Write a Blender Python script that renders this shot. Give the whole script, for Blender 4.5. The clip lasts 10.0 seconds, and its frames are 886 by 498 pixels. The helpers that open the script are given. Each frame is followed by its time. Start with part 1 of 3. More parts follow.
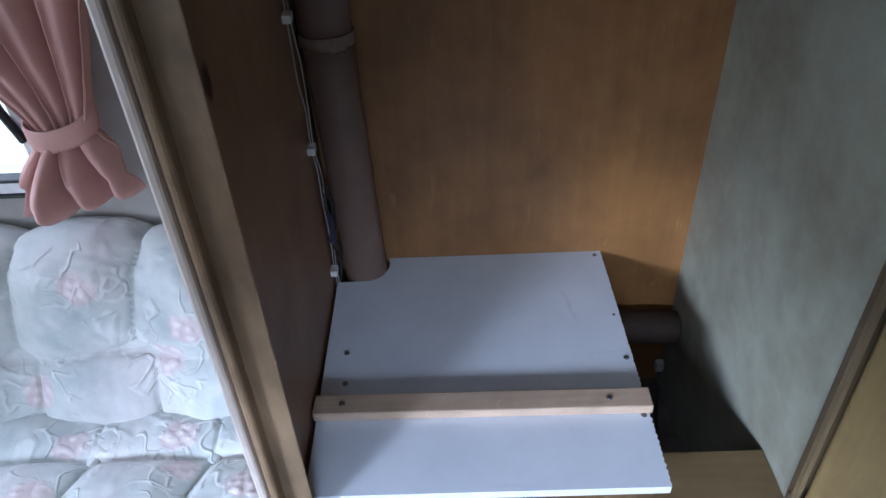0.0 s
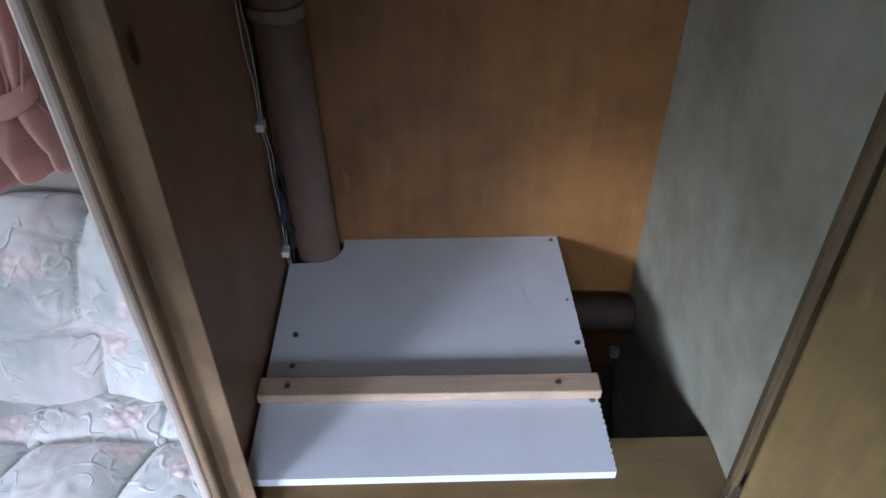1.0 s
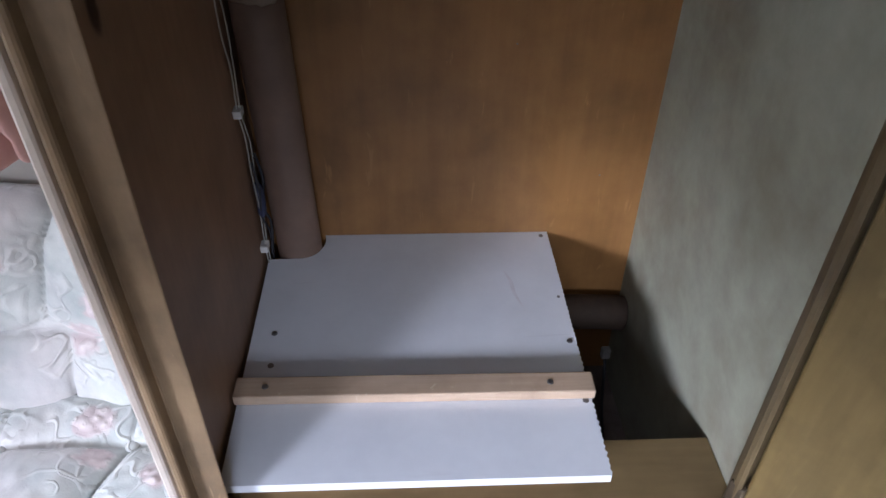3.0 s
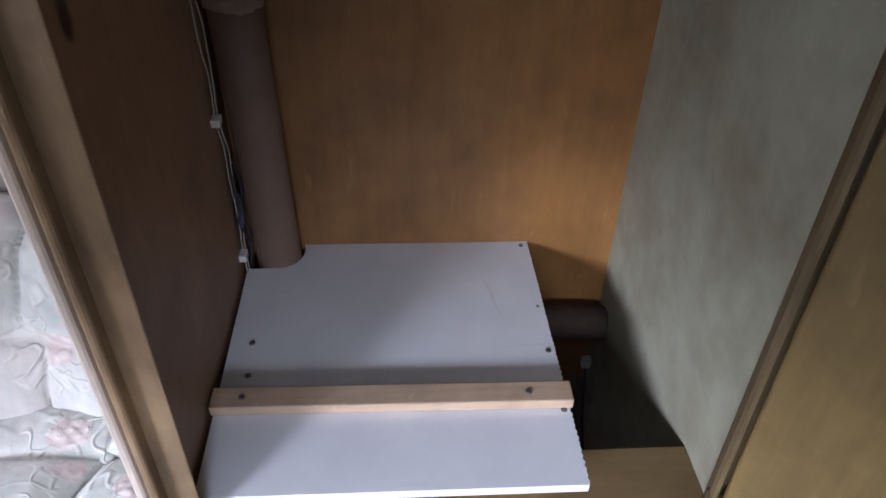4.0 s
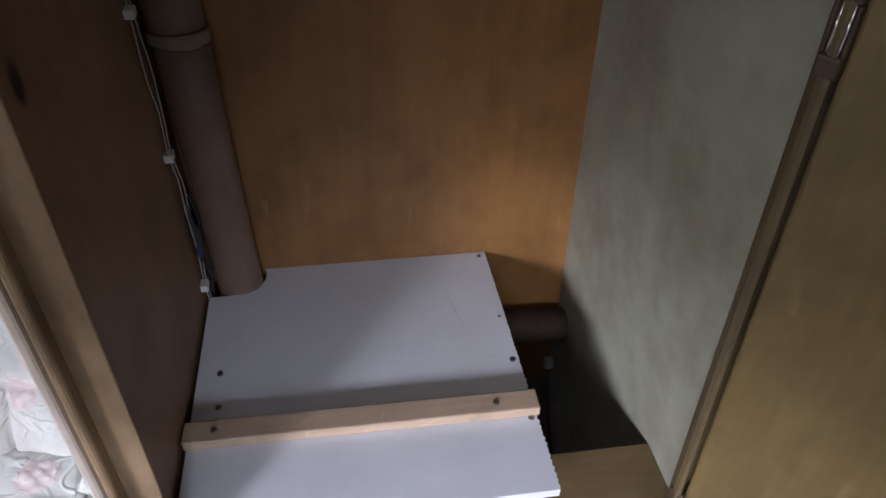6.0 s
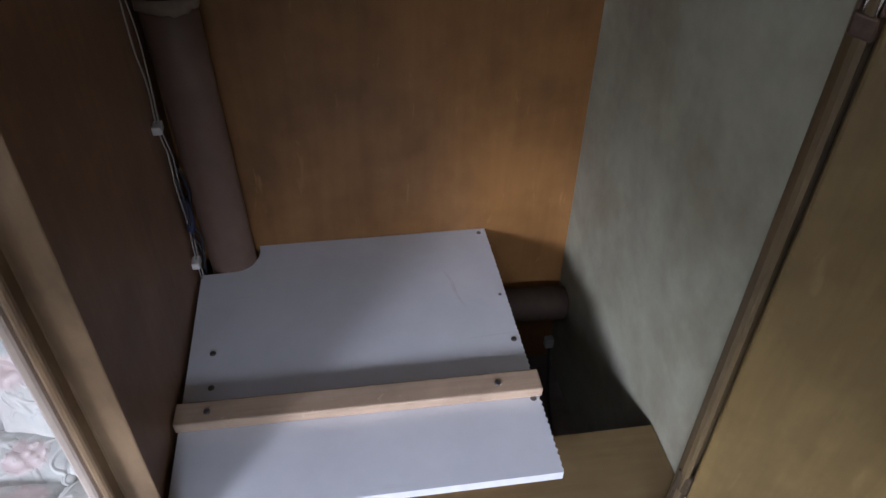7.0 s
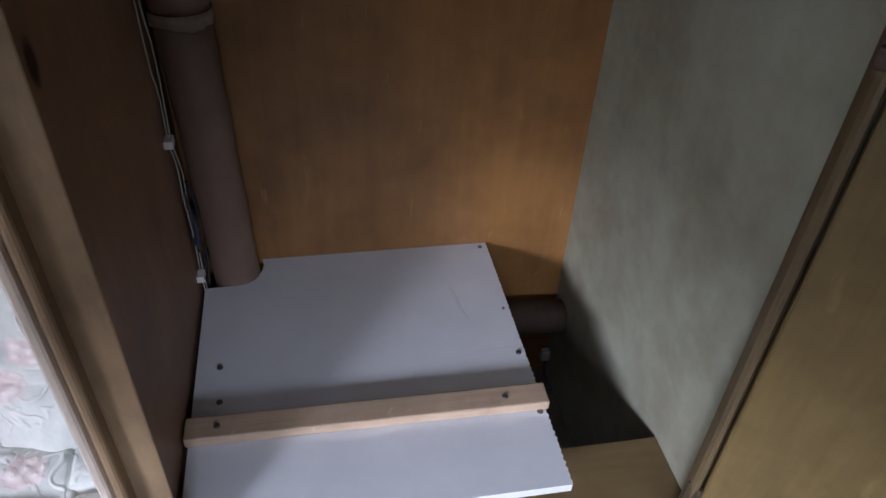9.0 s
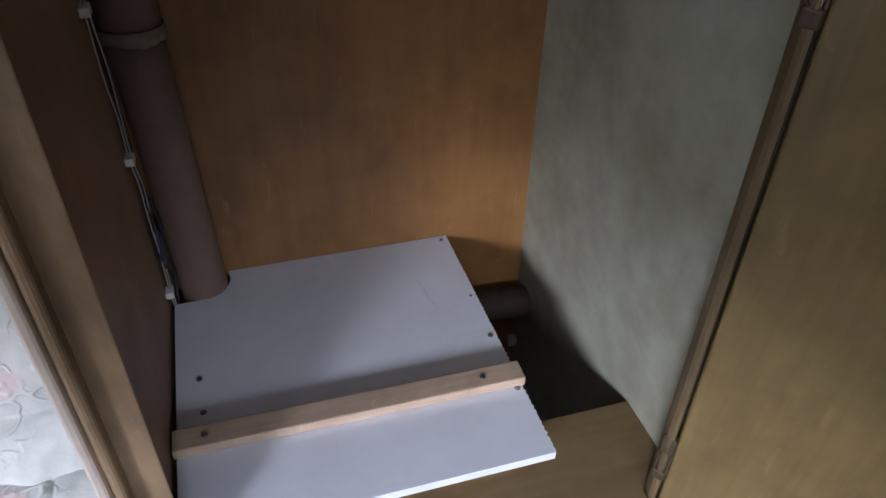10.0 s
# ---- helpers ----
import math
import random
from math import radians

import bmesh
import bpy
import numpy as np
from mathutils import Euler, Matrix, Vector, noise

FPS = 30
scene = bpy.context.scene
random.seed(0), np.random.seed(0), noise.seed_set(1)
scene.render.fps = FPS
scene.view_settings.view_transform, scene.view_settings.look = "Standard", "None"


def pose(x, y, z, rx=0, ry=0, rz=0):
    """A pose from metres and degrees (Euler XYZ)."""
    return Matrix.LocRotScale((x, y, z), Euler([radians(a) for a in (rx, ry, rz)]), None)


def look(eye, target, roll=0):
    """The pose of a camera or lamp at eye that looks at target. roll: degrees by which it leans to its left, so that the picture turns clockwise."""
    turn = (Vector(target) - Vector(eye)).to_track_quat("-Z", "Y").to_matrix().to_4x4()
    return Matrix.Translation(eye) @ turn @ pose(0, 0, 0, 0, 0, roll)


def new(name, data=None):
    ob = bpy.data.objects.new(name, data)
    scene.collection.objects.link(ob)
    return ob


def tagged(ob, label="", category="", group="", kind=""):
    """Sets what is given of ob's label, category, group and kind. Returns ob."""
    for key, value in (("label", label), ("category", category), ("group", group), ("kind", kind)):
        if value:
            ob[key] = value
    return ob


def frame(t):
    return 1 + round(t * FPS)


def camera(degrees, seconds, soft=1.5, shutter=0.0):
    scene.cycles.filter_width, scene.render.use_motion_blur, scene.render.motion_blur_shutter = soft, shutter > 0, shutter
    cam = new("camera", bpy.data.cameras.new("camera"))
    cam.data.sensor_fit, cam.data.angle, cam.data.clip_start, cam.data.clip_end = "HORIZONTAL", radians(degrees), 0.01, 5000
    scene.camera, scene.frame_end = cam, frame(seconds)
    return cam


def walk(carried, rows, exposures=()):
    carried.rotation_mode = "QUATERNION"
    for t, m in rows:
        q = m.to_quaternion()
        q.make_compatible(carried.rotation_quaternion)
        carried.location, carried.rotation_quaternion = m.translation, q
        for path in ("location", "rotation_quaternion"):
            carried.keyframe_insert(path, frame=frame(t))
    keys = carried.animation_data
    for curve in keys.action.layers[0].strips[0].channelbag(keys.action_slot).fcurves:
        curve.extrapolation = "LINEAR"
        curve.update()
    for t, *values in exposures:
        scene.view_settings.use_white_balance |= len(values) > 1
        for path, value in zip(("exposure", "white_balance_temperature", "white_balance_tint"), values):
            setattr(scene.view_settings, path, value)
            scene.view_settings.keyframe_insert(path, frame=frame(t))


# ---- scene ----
cam = camera(63.2, 10.0)
PATH = [
    (0, (0.1962, -0.9150, 1.3742), (0.1579, 0.6220, 0.1268), -2.92),
    (0.2, (0.1964, -0.9180, 1.3608), (0.1774, 0.5803, 0.0764), -1.60),
    (0.5, (0.2137, -0.9117, 1.3596), (0.2383, 0.5847, 0.0819), -0.19),
    (0.8, (0.2237, -0.9107, 1.3575), (0.2545, 0.5879, 0.0860), -0.37),
    (1, (0.2269, -0.9087, 1.3578), (0.2575, 0.5938, 0.0929), -0.31),
    (1.5, (0.2297, -0.8999, 1.3419), (0.2787, 0.5993, 0.1002), -0.05),
    (2, (0.2286, -0.8861, 1.3188), (0.2680, 0.5704, 0.0654), 0.31),
    (2.5, (0.2283, -0.8891, 1.3187), (0.2980, 0.5913, 0.0915), 0.54),
    (2.7, (0.2242, -0.8877, 1.3185), (0.2891, 0.5925, 0.0927), 0.52),
    (3.8, (0.2294, -0.8846, 1.3160), (0.3366, 0.5983, 0.1027), 1.95),
    (4, (0.2330, -0.8870, 1.3172), (0.3437, 0.6075, 0.1143), 1.77),
    (4.5, (0.2437, -0.8781, 1.3253), (0.3342, 0.6402, 0.1536), -0.36),
    (5, (0.2406, -0.8850, 1.3293), (0.3235, 0.6547, 0.1721), -0.81),
    (5.5, (0.2339, -0.8926, 1.3499), (0.3511, 0.6330, 0.1462), -1.07),
    (6, (0.2274, -0.8819, 1.3539), (0.4568, 0.6064, 0.1289), 1.01),
    (6.2, (0.2242, -0.8874, 1.3423), (0.4634, 0.5736, 0.0918), 1.24),
    (7.3, (0.2244, -0.8527, 1.3319), (0.4553, 0.5572, 0.0722), 1.66),
    (7.5, (0.2231, -0.8551, 1.3315), (0.4383, 0.5455, 0.0564), 1.83),
    (8, (0.2053, -0.8635, 1.3414), (0.4271, 0.5669, 0.0811), 1.89),
    (8.5, (0.1901, -0.8591, 1.3424), (0.4492, 0.5798, 0.1028), 3.39),
    (8.7, (0.1846, -0.8586, 1.3427), (0.4549, 0.5809, 0.1063), 3.28),
    (9, (0.1817, -0.8570, 1.3442), (0.4858, 0.5790, 0.1119), 3.41),
    (9.5, (0.1638, -0.8654, 1.3466), (0.5374, 0.5598, 0.1077), 4.65),
    (10, (0.1465, -0.8891, 1.3442), (0.6009, 0.5492, 0.1206), 1.64),
]
walk(cam, [(t, look(eye, target, roll)) for t, eye, target, roll in PATH],
     [(0.0, -0.03, 5600, 6), (1.0, -0.09, 6050, 9), (2.5, 0.08, 6400, 11), (4.5, -0.05, 6700, 13), (6.0, -0.22, 6850, 14), (7.5, -0.34, 6550, 12), (10.0, -0.28, 6550, 12)])

# ---- world and light ----
world = bpy.data.worlds.new("sky")
scene.world = world
world.use_nodes = True
wn = world.node_tree
sky = wn.nodes.new("ShaderNodeTexSky")
sky.sky_type = "NISHITA"
sky.sun_disc = False
sky.sun_elevation = radians(16)
sky.sun_rotation = radians(218)
sky.dust_density = 3.0
wn.links.new(sky.outputs[0], wn.nodes["Background"].inputs[0])
wn.nodes["Background"].inputs[1].default_value = 0.06

sun_data = bpy.data.lights.new("sun", "SUN")
# soft low sun behind thin cloud, reaching the wardrobe through the window across the aisle
sun_data.energy, sun_data.angle, sun_data.color = 4.8, radians(12.5), (0.72, 0.785, 0.98)
sun_ob = new("sun", sun_data)
sun_ob.matrix_world = look((-5.99, -7.68, 2.79), (0, 0, 0))


# area lamp, for daylight at a window and for added fill
def area_lamp(name, eye, target, w, h, power, colour, spread):
    d = bpy.data.lights.new(name, "AREA")
    d.shape, d.size, d.size_y, d.energy, d.color, d.spread = "RECTANGLE", w, h, power, colour, radians(spread)
    o = new(name, d)
    o.matrix_world = look(eye, target)
    return o


X0, X1, Y0, Y1, TOP = -2.0, 1.5, -2.1, 0.0, 1.95
# daylight entering by the window across the aisle, and by the one over the bench
area_lamp("daylight_front", (-1.15, -2.03, 1.10), (-0.35, -0.45, 0.45), 0.66, 0.40, 1.0, (0.72, 0.77, 0.98), 130)
area_lamp("daylight_bench", (-1.02, -0.02, 1.12), (-0.8, -1.0, 0.5), 1.0, 0.5, 11.0, (0.74, 0.78, 0.97), 165)

# side fill added for stile edging, bench and door; end window is assumed
area_lamp("fill_end", (X0 + 0.03, -1.05, 1.25), (0.6, -0.6, 0.75), 1.1, 0.5, 3.5, (0.76, 0.82, 0.97), 140)
# frontal fill added for the board's shaded part and the left side
area_lamp("fill_aisle", (0.28, -2.03, 1.16), (0.13, -0.45, -0.38), 0.36, 0.34, 7.6, (0.70, 0.785, 0.985), 74)
# overhead fill added to lift the board top, no such source known
area_lamp("fill_overhead", (0.0, -1.30, TOP - 0.02), (0.0, -1.15, 0.0), 0.40, 0.40, 1.6, (0.72, 0.785, 0.98), 150)


# ---- materials ----
def material(name):
    m = bpy.data.materials.new(name)
    m.use_nodes = True
    nt = m.node_tree
    return m, nt, nt.nodes["Principled BSDF"]


def node(nt, kind, **inputs):
    n = nt.nodes.new(kind)
    for k, v in inputs.items():
        n.inputs[k.replace("_", " ")].default_value = v
    return n


def coords(nt, scale, source="Object", turn=(0, 0, 0)):
    tc = nt.nodes.new("ShaderNodeTexCoord")
    mp = nt.nodes.new("ShaderNodeMapping")
    mp.inputs["Scale"].default_value = scale
    mp.inputs["Rotation"].default_value = turn
    nt.links.new(tc.outputs[source], mp.inputs["Vector"])
    return mp.outputs["Vector"]


def noise_tex(nt, vec, scale, detail=4.0, rough=0.55, distortion=0.0):
    n = node(nt, "ShaderNodeTexNoise", Scale=scale, Detail=detail, Roughness=rough, Distortion=distortion)
    nt.links.new(vec, n.inputs["Vector"])
    return n.outputs["Fac"]


def ramp(nt, fac, stops):
    r = nt.nodes.new("ShaderNodeValToRGB")
    while len(r.color_ramp.elements) < len(stops):
        r.color_ramp.elements.new(0.5)
    for e, (p, c) in zip(r.color_ramp.elements, stops):
        e.position = p
        e.color = (*c, 1) if len(c) == 3 else c
    nt.links.new(fac, r.inputs["Fac"])
    return r.outputs["Color"]


def mix(nt, fac, a, b, blend="MIX"):
    m = nt.nodes.new("ShaderNodeMix")
    m.data_type, m.blend_type = "RGBA", blend
    for sock, v in ((m.inputs[0], fac), (m.inputs[6], a), (m.inputs[7], b)):
        if isinstance(v, (int, float)):
            sock.default_value = v
        elif isinstance(v, tuple):
            sock.default_value = (*v, 1)
        else:
            nt.links.new(v, sock)
    return m.outputs[2]


def bump(nt, bsdf, fac, strength=0.2, distance=0.002):
    b = node(nt, "ShaderNodeBump", Strength=strength, Distance=distance)
    nt.links.new(fac, b.inputs["Height"])
    nt.links.new(b.outputs["Normal"], bsdf.inputs["Normal"])


def wood(name, dark, mid, light, grain=(60, 60, 3), rough=0.5, stain=0.35, bumpy=0.12, scuff=0.0, knots=0.0):
    """Veneer or solid wood: long streaks, broad figure, and small stains."""
    m, nt, b = material(name)
    fine = noise_tex(nt, coords(nt, grain), 3.0, 6.0, 0.6, 0.3)
    broad = noise_tex(nt, coords(nt, (grain[0] / 7, grain[1] / 7, grain[2] / 3)), 1.5, 3.0, 0.5, 0.8)
    col = ramp(nt, fine, [(0.25, dark), (0.5, mid), (0.75, light)])
    fig = ramp(nt, broad, [(0.3, tuple(c * 0.75 for c in mid)), (0.7, light)])
    col = mix(nt, 0.45, col, fig)
    blot = noise_tex(nt, coords(nt, (1, 1, 1)), 9.0, 5.0, 0.6)
    tone = ramp(nt, blot, [(0.3, (1 - stain,) * 3), (0.62, (1.0, 1.0, 1.0))])
    col = mix(nt, 1.0, col, tone, "MULTIPLY")
    if scuff:
        sc = noise_tex(nt, coords(nt, (45, 45, 9)), 1.6, 3.0, 0.6, 0.5)
        col = mix(nt, ramp(nt, sc, [(0.66, (0, 0, 0)), (0.74, (scuff,) * 3)]), col, tuple(min(1, c * 1.9 + 0.06) for c in light))
        dk = noise_tex(nt, coords(nt, (8, 8, 3)), 1.3, 5.0, 0.6, 0.6)
        col = mix(nt, ramp(nt, dk, [(0.60, (0, 0, 0)), (0.72, (scuff,) * 3)]), col, tuple(c * 0.55 for c in dark))
    if knots:
        vo = node(nt, "ShaderNodeTexVoronoi", Scale=9.0, Randomness=1.0)
        nt.links.new(coords(nt, (1, 2.0, 2.0)), vo.inputs["Vector"])
        col = mix(nt, ramp(nt, vo.outputs["Distance"], [(0.035, (knots,) * 3), (0.10, (0, 0, 0))]), col, tuple(c * 0.5 for c in dark))
    nt.links.new(col, b.inputs["Base Color"])
    b.inputs["Roughness"].default_value = rough
    bump(nt, b, fine, bumpy, 0.001)
    return m


PLY_BACK = wood("amber_ply", (0.236, 0.108, 0.035), (0.285, 0.134, 0.0445), (0.338, 0.165, 0.057), (20, 20, 1.6), 0.40, 0.34, 0.05, scuff=0.18)
PLY_SIDE = wood("brown_ply", (0.215, 0.114, 0.067), (0.260, 0.146, 0.087), (0.305, 0.178, 0.108), (26, 26, 2.2), 0.5, 0.3, 0.05, scuff=0.08)
PLY_LEDGE = wood("ledge_ply", (0.135, 0.088, 0.036), (0.175, 0.114, 0.050), (0.21, 0.142, 0.066), (3, 30, 30), 0.5, 0.25, 0.05)
STILE = wood("stile_wood", (0.225, 0.143, 0.077), (0.288, 0.190, 0.106), (0.355, 0.246, 0.145), (34, 34, 9.0), 0.5, 0.42, 0.2, scuff=0.4)
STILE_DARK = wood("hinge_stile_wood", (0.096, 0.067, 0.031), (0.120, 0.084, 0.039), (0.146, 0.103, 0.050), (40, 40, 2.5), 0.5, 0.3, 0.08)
DOOR_WOOD = wood("door_veneer", (0.128, 0.084, 0.028), (0.165, 0.110, 0.039), (0.20, 0.138, 0.052), (30, 30, 3.5), 0.48, 0.38, 0.08, scuff=0.12)
PINE = wood("pine", (0.44, 0.31, 0.21), (0.54, 0.39, 0.275), (0.63, 0.475, 0.35), (3, 60, 60), 0.6, 0.28, 0.15, scuff=0.25, knots=0.7)


def plain(name, colour, rough=0.5, metal=0.0, vary=0.12, scale=30.0, bumpy=0.0):
    m, nt, b = material(name)
    f = noise_tex(nt, coords(nt, (1, 1, 1)), scale, 5.0, 0.6)
    lo = tuple(c * (1 - vary) for c in colour)
    hi = tuple(min(1, c * (1 + vary)) for c in colour)
    nt.links.new(ramp(nt, f, [(0.3, lo), (0.7, hi)]), b.inputs["Base Color"])
    b.inputs["Roughness"].default_value = rough
    b.inputs["Metallic"].default_value = metal
    if bumpy:
        bump(nt, b, f, bumpy, 0.001)
    return m


def melamine():
    """White laminate with faint scuffs, scratches and grey dust."""
    m, nt, b = material("white_melamine")
    f = noise_tex(nt, coords(nt, (1, 1, 1)), 7.0, 6.0, 0.65)
    col = ramp(nt, f, [(0.3, (0.675, 0.70, 0.755)), (0.6, (0.755, 0.782, 0.835))])
    s = noise_tex(nt, coords(nt, (4, 45, 4), turn=(0, 0, 0.35)), 2.0, 3.0, 0.5, 0.4)
    scuff = ramp(nt, s, [(0.68, (1, 1, 1)), (0.78, (0.88, 0.87, 0.88))])
    col = mix(nt, 0.7, col, scuff, "MULTIPLY")
    nt.links.new(col, b.inputs["Base Color"])
    b.inputs["Roughness"].default_value = 0.38
    bump(nt, b, noise_tex(nt, coords(nt, (1, 1, 1)), 260.0, 2.0), 0.05, 0.0004)
    return m


def grey_panel():
    """Grey-green side panel, mottled and water-stained brown."""
    m, nt, b = material("stained_grey_panel")
    v = coords(nt, (1, 1, 1))
    f = noise_tex(nt, v, 6.0, 7.0, 0.62, 0.3)
    col = ramp(nt, f, [(0.30, (0.245, 0.23, 0.18)), (0.5, (0.335, 0.35, 0.28)), (0.70, (0.41, 0.445, 0.37))])
    g = noise_tex(nt, coords(nt, (1, 1, 1)), 30.0, 5.0, 0.6)
    col = mix(nt, 0.3, col, ramp(nt, g, [(0.3, (0.25, 0.25, 0.205)), (0.7, (0.43, 0.435, 0.37))]))
    s = noise_tex(nt, coords(nt, (1, 1.3, 1.0)), 5.0, 5.0, 0.55, 0.3)
    col = mix(nt, 1.0, col, ramp(nt, s, [(0.3, (0.74, 0.69, 0.63)), (0.60, (1.06, 1.06, 1.04))]), "MULTIPLY")
    nt.links.new(col, b.inputs["Base Color"])
    b.inputs["Roughness"].default_value = 0.6
    bump(nt, b, g, 0.08, 0.001)
    return m


def upholstery(name, roses):
    """Quilted furnishing fabric: grey-green ground, faded roses and raised cream leaf strokes; the pattern repeats along the bench."""
    m, nt, b = material(name)
    v = coords(nt, (1, 1, 1))
    g = noise_tex(nt, v, 9.0, 5.0, 0.6)
    base = ramp(nt, g, [(0.3, (0.36, 0.40, 0.39)), (0.5, (0.50, 0.525, 0.50)), (0.75, (0.66, 0.655, 0.62))])
    # wrap the length into one repeat of the pattern
    sep = nt.nodes.new("ShaderNodeSeparateXYZ")
    nt.links.new(v, sep.inputs[0])
    wrap = nt.nodes.new("ShaderNodeMath")
    wrap.operation = "WRAP"
    nt.links.new(sep.outputs["X"], wrap.inputs[0])
    wrap.inputs[1].default_value, wrap.inputs[2].default_value = 0.95, 0.42
    com = nt.nodes.new("ShaderNodeCombineXYZ")
    for a, o in (("X", wrap.outputs[0]), ("Y", sep.outputs["Y"]), ("Z", sep.outputs["Z"])):
        nt.links.new(o, com.inputs[a])
    near = None
    for at in roses:
        d = nt.nodes.new("ShaderNodeVectorMath")
        d.operation = "DISTANCE"
        nt.links.new(com.outputs[0], d.inputs[0])
        d.inputs[1].default_value = at
        if near is None:
            near = d.outputs["Value"]
        else:
            least = nt.nodes.new("ShaderNodeMath")
            least.operation = "MINIMUM"
            nt.links.new(near, least.inputs[0])
            nt.links.new(d.outputs["Value"], least.inputs[1])
            near = least.outputs[0]
    wob = nt.nodes.new("ShaderNodeMath")
    wob.operation = "MULTIPLY_ADD"
    nt.links.new(noise_tex(nt, v, 42.0, 2.0), wob.inputs[0])
    wob.inputs[1].default_value = 0.034
    nt.links.new(near, wob.inputs[2])
    rose = ramp(nt, wob.outputs[0], [(0.043, (1, 1, 1)), (0.052, (0, 0, 0))])
    halo = ramp(nt, wob.outputs[0], [(0.046, (0, 0, 0)), (0.056, (1, 1, 1)), (0.082, (0.8, 0.8, 0.8)), (0.100, (0, 0, 0))])

    def strokes(scale, width, distortion):
        n = noise_tex(nt, v, scale, 1.0, 0.4, distortion)
        return ramp(nt, n, [(0.5 - 3.0 * width, (0, 0, 0)), (0.5 - 0.4 * width, (1, 1, 1)), (0.5 + 0.4 * width, (1, 1, 1)), (0.5 + 3.0 * width, (0, 0, 0))])
    # leaf strokes crowd round the roses, stray ones run over the ground
    leaf = mix(nt, 1.0, strokes(19.0, 0.020, 0.7), halo, "MULTIPLY")
    gate = ramp(nt, noise_tex(nt, v, 7.0, 2.0), [(0.55, (0, 0, 0)), (0.60, (1, 1, 1))])
    stray = mix(nt, 1.0, strokes(6.0, 0.008, 0.5), gate, "MULTIPLY")
    lines = mix(nt, 1.0, leaf, stray, "LIGHTEN")
    col = mix(nt, mix(nt, 1.0, lines, (0.40, 0.40, 0.40), "MULTIPLY"), base, (0.76, 0.755, 0.72))
    petal = node(nt, "ShaderNodeTexVoronoi", Scale=62.0, Randomness=1.0)
    petal.feature = "SMOOTH_F1"
    nt.links.new(v, petal.inputs["Vector"])
    rings = ramp(nt, petal.outputs["Distance"], [(0.18, (1, 1, 1)), (0.52, (0, 0, 0))])
    pink = mix(nt, rings, (0.57, 0.46, 0.455), (0.74, 0.65, 0.63))
    col = mix(nt, mix(nt, 1.0, rose, (0.85, 0.85, 0.85), "MULTIPLY"), col, pink)
    blush = ramp(nt, noise_tex(nt, v, 5.0, 2.0), [(0.52, (0, 0, 0)), (0.70, (0.4, 0.4, 0.4))])
    col = mix(nt, blush, col, (0.66, 0.555, 0.545))
    nt.links.new(col, b.inputs["Base Color"])
    b.inputs["Roughness"].default_value = 0.85
    b.inputs["Sheen Weight"].default_value = 0.2
    relief = mix(nt, 1.0, lines, mix(nt, 1.0, rose, rings, "MULTIPLY"), "LIGHTEN")
    slack = noise_tex(nt, v, 34.0, 3.0, 0.5, 0.6)
    weave = noise_tex(nt, v, 300.0, 2.0)
    bump(nt, b, mix(nt, 0.06, mix(nt, 0.22, relief, slack), weave), 0.75, 0.0055)
    return m


def cloth(name, colour):
    m, nt, b = material(name)
    f = noise_tex(nt, coords(nt, (1, 1, 1)), 14.0, 4.0)
    nt.links.new(ramp(nt, f, [(0.3, tuple(c * 0.88 for c in colour)), (0.7, tuple(c * 1.08 for c in colour))]), b.inputs["Base Color"])
    b.inputs["Roughness"].default_value = 0.95
    b.inputs["Specular IOR Level"].default_value = 0.08
    bump(nt, b, noise_tex(nt, coords(nt, (1, 1, 1)), 500.0, 2.0), 0.2, 0.0005)
    return m


MELAMINE = melamine()
GREY_PANEL = grey_panel()
BACK_FABRIC = upholstery("floral_back_fabric", [(0.626, -0.045, 0.301), (0.717, -0.045, 0.150), (0.500, -0.045, 0.090), (0.770, -0.045, 0.215), (0.880, -0.045, 0.300)])
SEAT_FABRIC = upholstery("floral_seat_fabric", [(0.737, 0.162, 0.130), (0.760, 0.112, 0.130), (0.562, 0.150, 0.130), (0.870, 0.060, 0.130), (0.540, 0.060, 0.130), (0.66, -0.08, 0.130)])
CURTAIN = cloth("pink_curtain_cloth", (0.58, 0.355, 0.32))
WALL = plain("wall_covering", (0.40, 0.38, 0.35), 0.7, 0, 0.08, 18, 0.05)
CEILING = plain("ceiling_board", (0.62, 0.60, 0.56), 0.7, 0, 0.05, 10)
CARPET = plain("carpet", (0.22, 0.19, 0.16), 0.95, 0, 0.25, 120, 0.3)
CARDBOARD = plain("brown_duct_card", (0.18, 0.114, 0.084), 0.55, 0, 0.12, 22, 0.05)
TAPE = plain("masking_tape", (0.25, 0.185, 0.14), 0.6, 0, 0.2, 60, 0.1)
STEEL = plain("screw_steel", (0.20, 0.19, 0.19), 0.4, 0.8, 0.3, 400)
BRIGHT = plain("bright_steel", (0.75, 0.73, 0.70), 0.22, 1.0, 0.1, 200)
BRONZE = plain("dark_bronze", (0.075, 0.048, 0.034), 0.42, 0.4, 0.3, 150, 0.1)
WORN_BRONZE = plain("worn_bronze", (0.052, 0.036, 0.020), 0.6, 0.2, 0.3, 150, 0.1)
WIRE = plain("grey_white_wire", (0.38, 0.36, 0.33), 0.5, 0, 0.1, 200)
CLIP = plain("white_plastic", (0.72, 0.70, 0.67), 0.45, 0, 0.06, 100)
BLACK = plain("black_plastic", (0.02, 0.02, 0.025), 0.45, 0, 0.2, 100)
BLUE_TAPE = plain("blue_black_tape", (0.03, 0.035, 0.075), 0.4, 0, 0.3, 150)


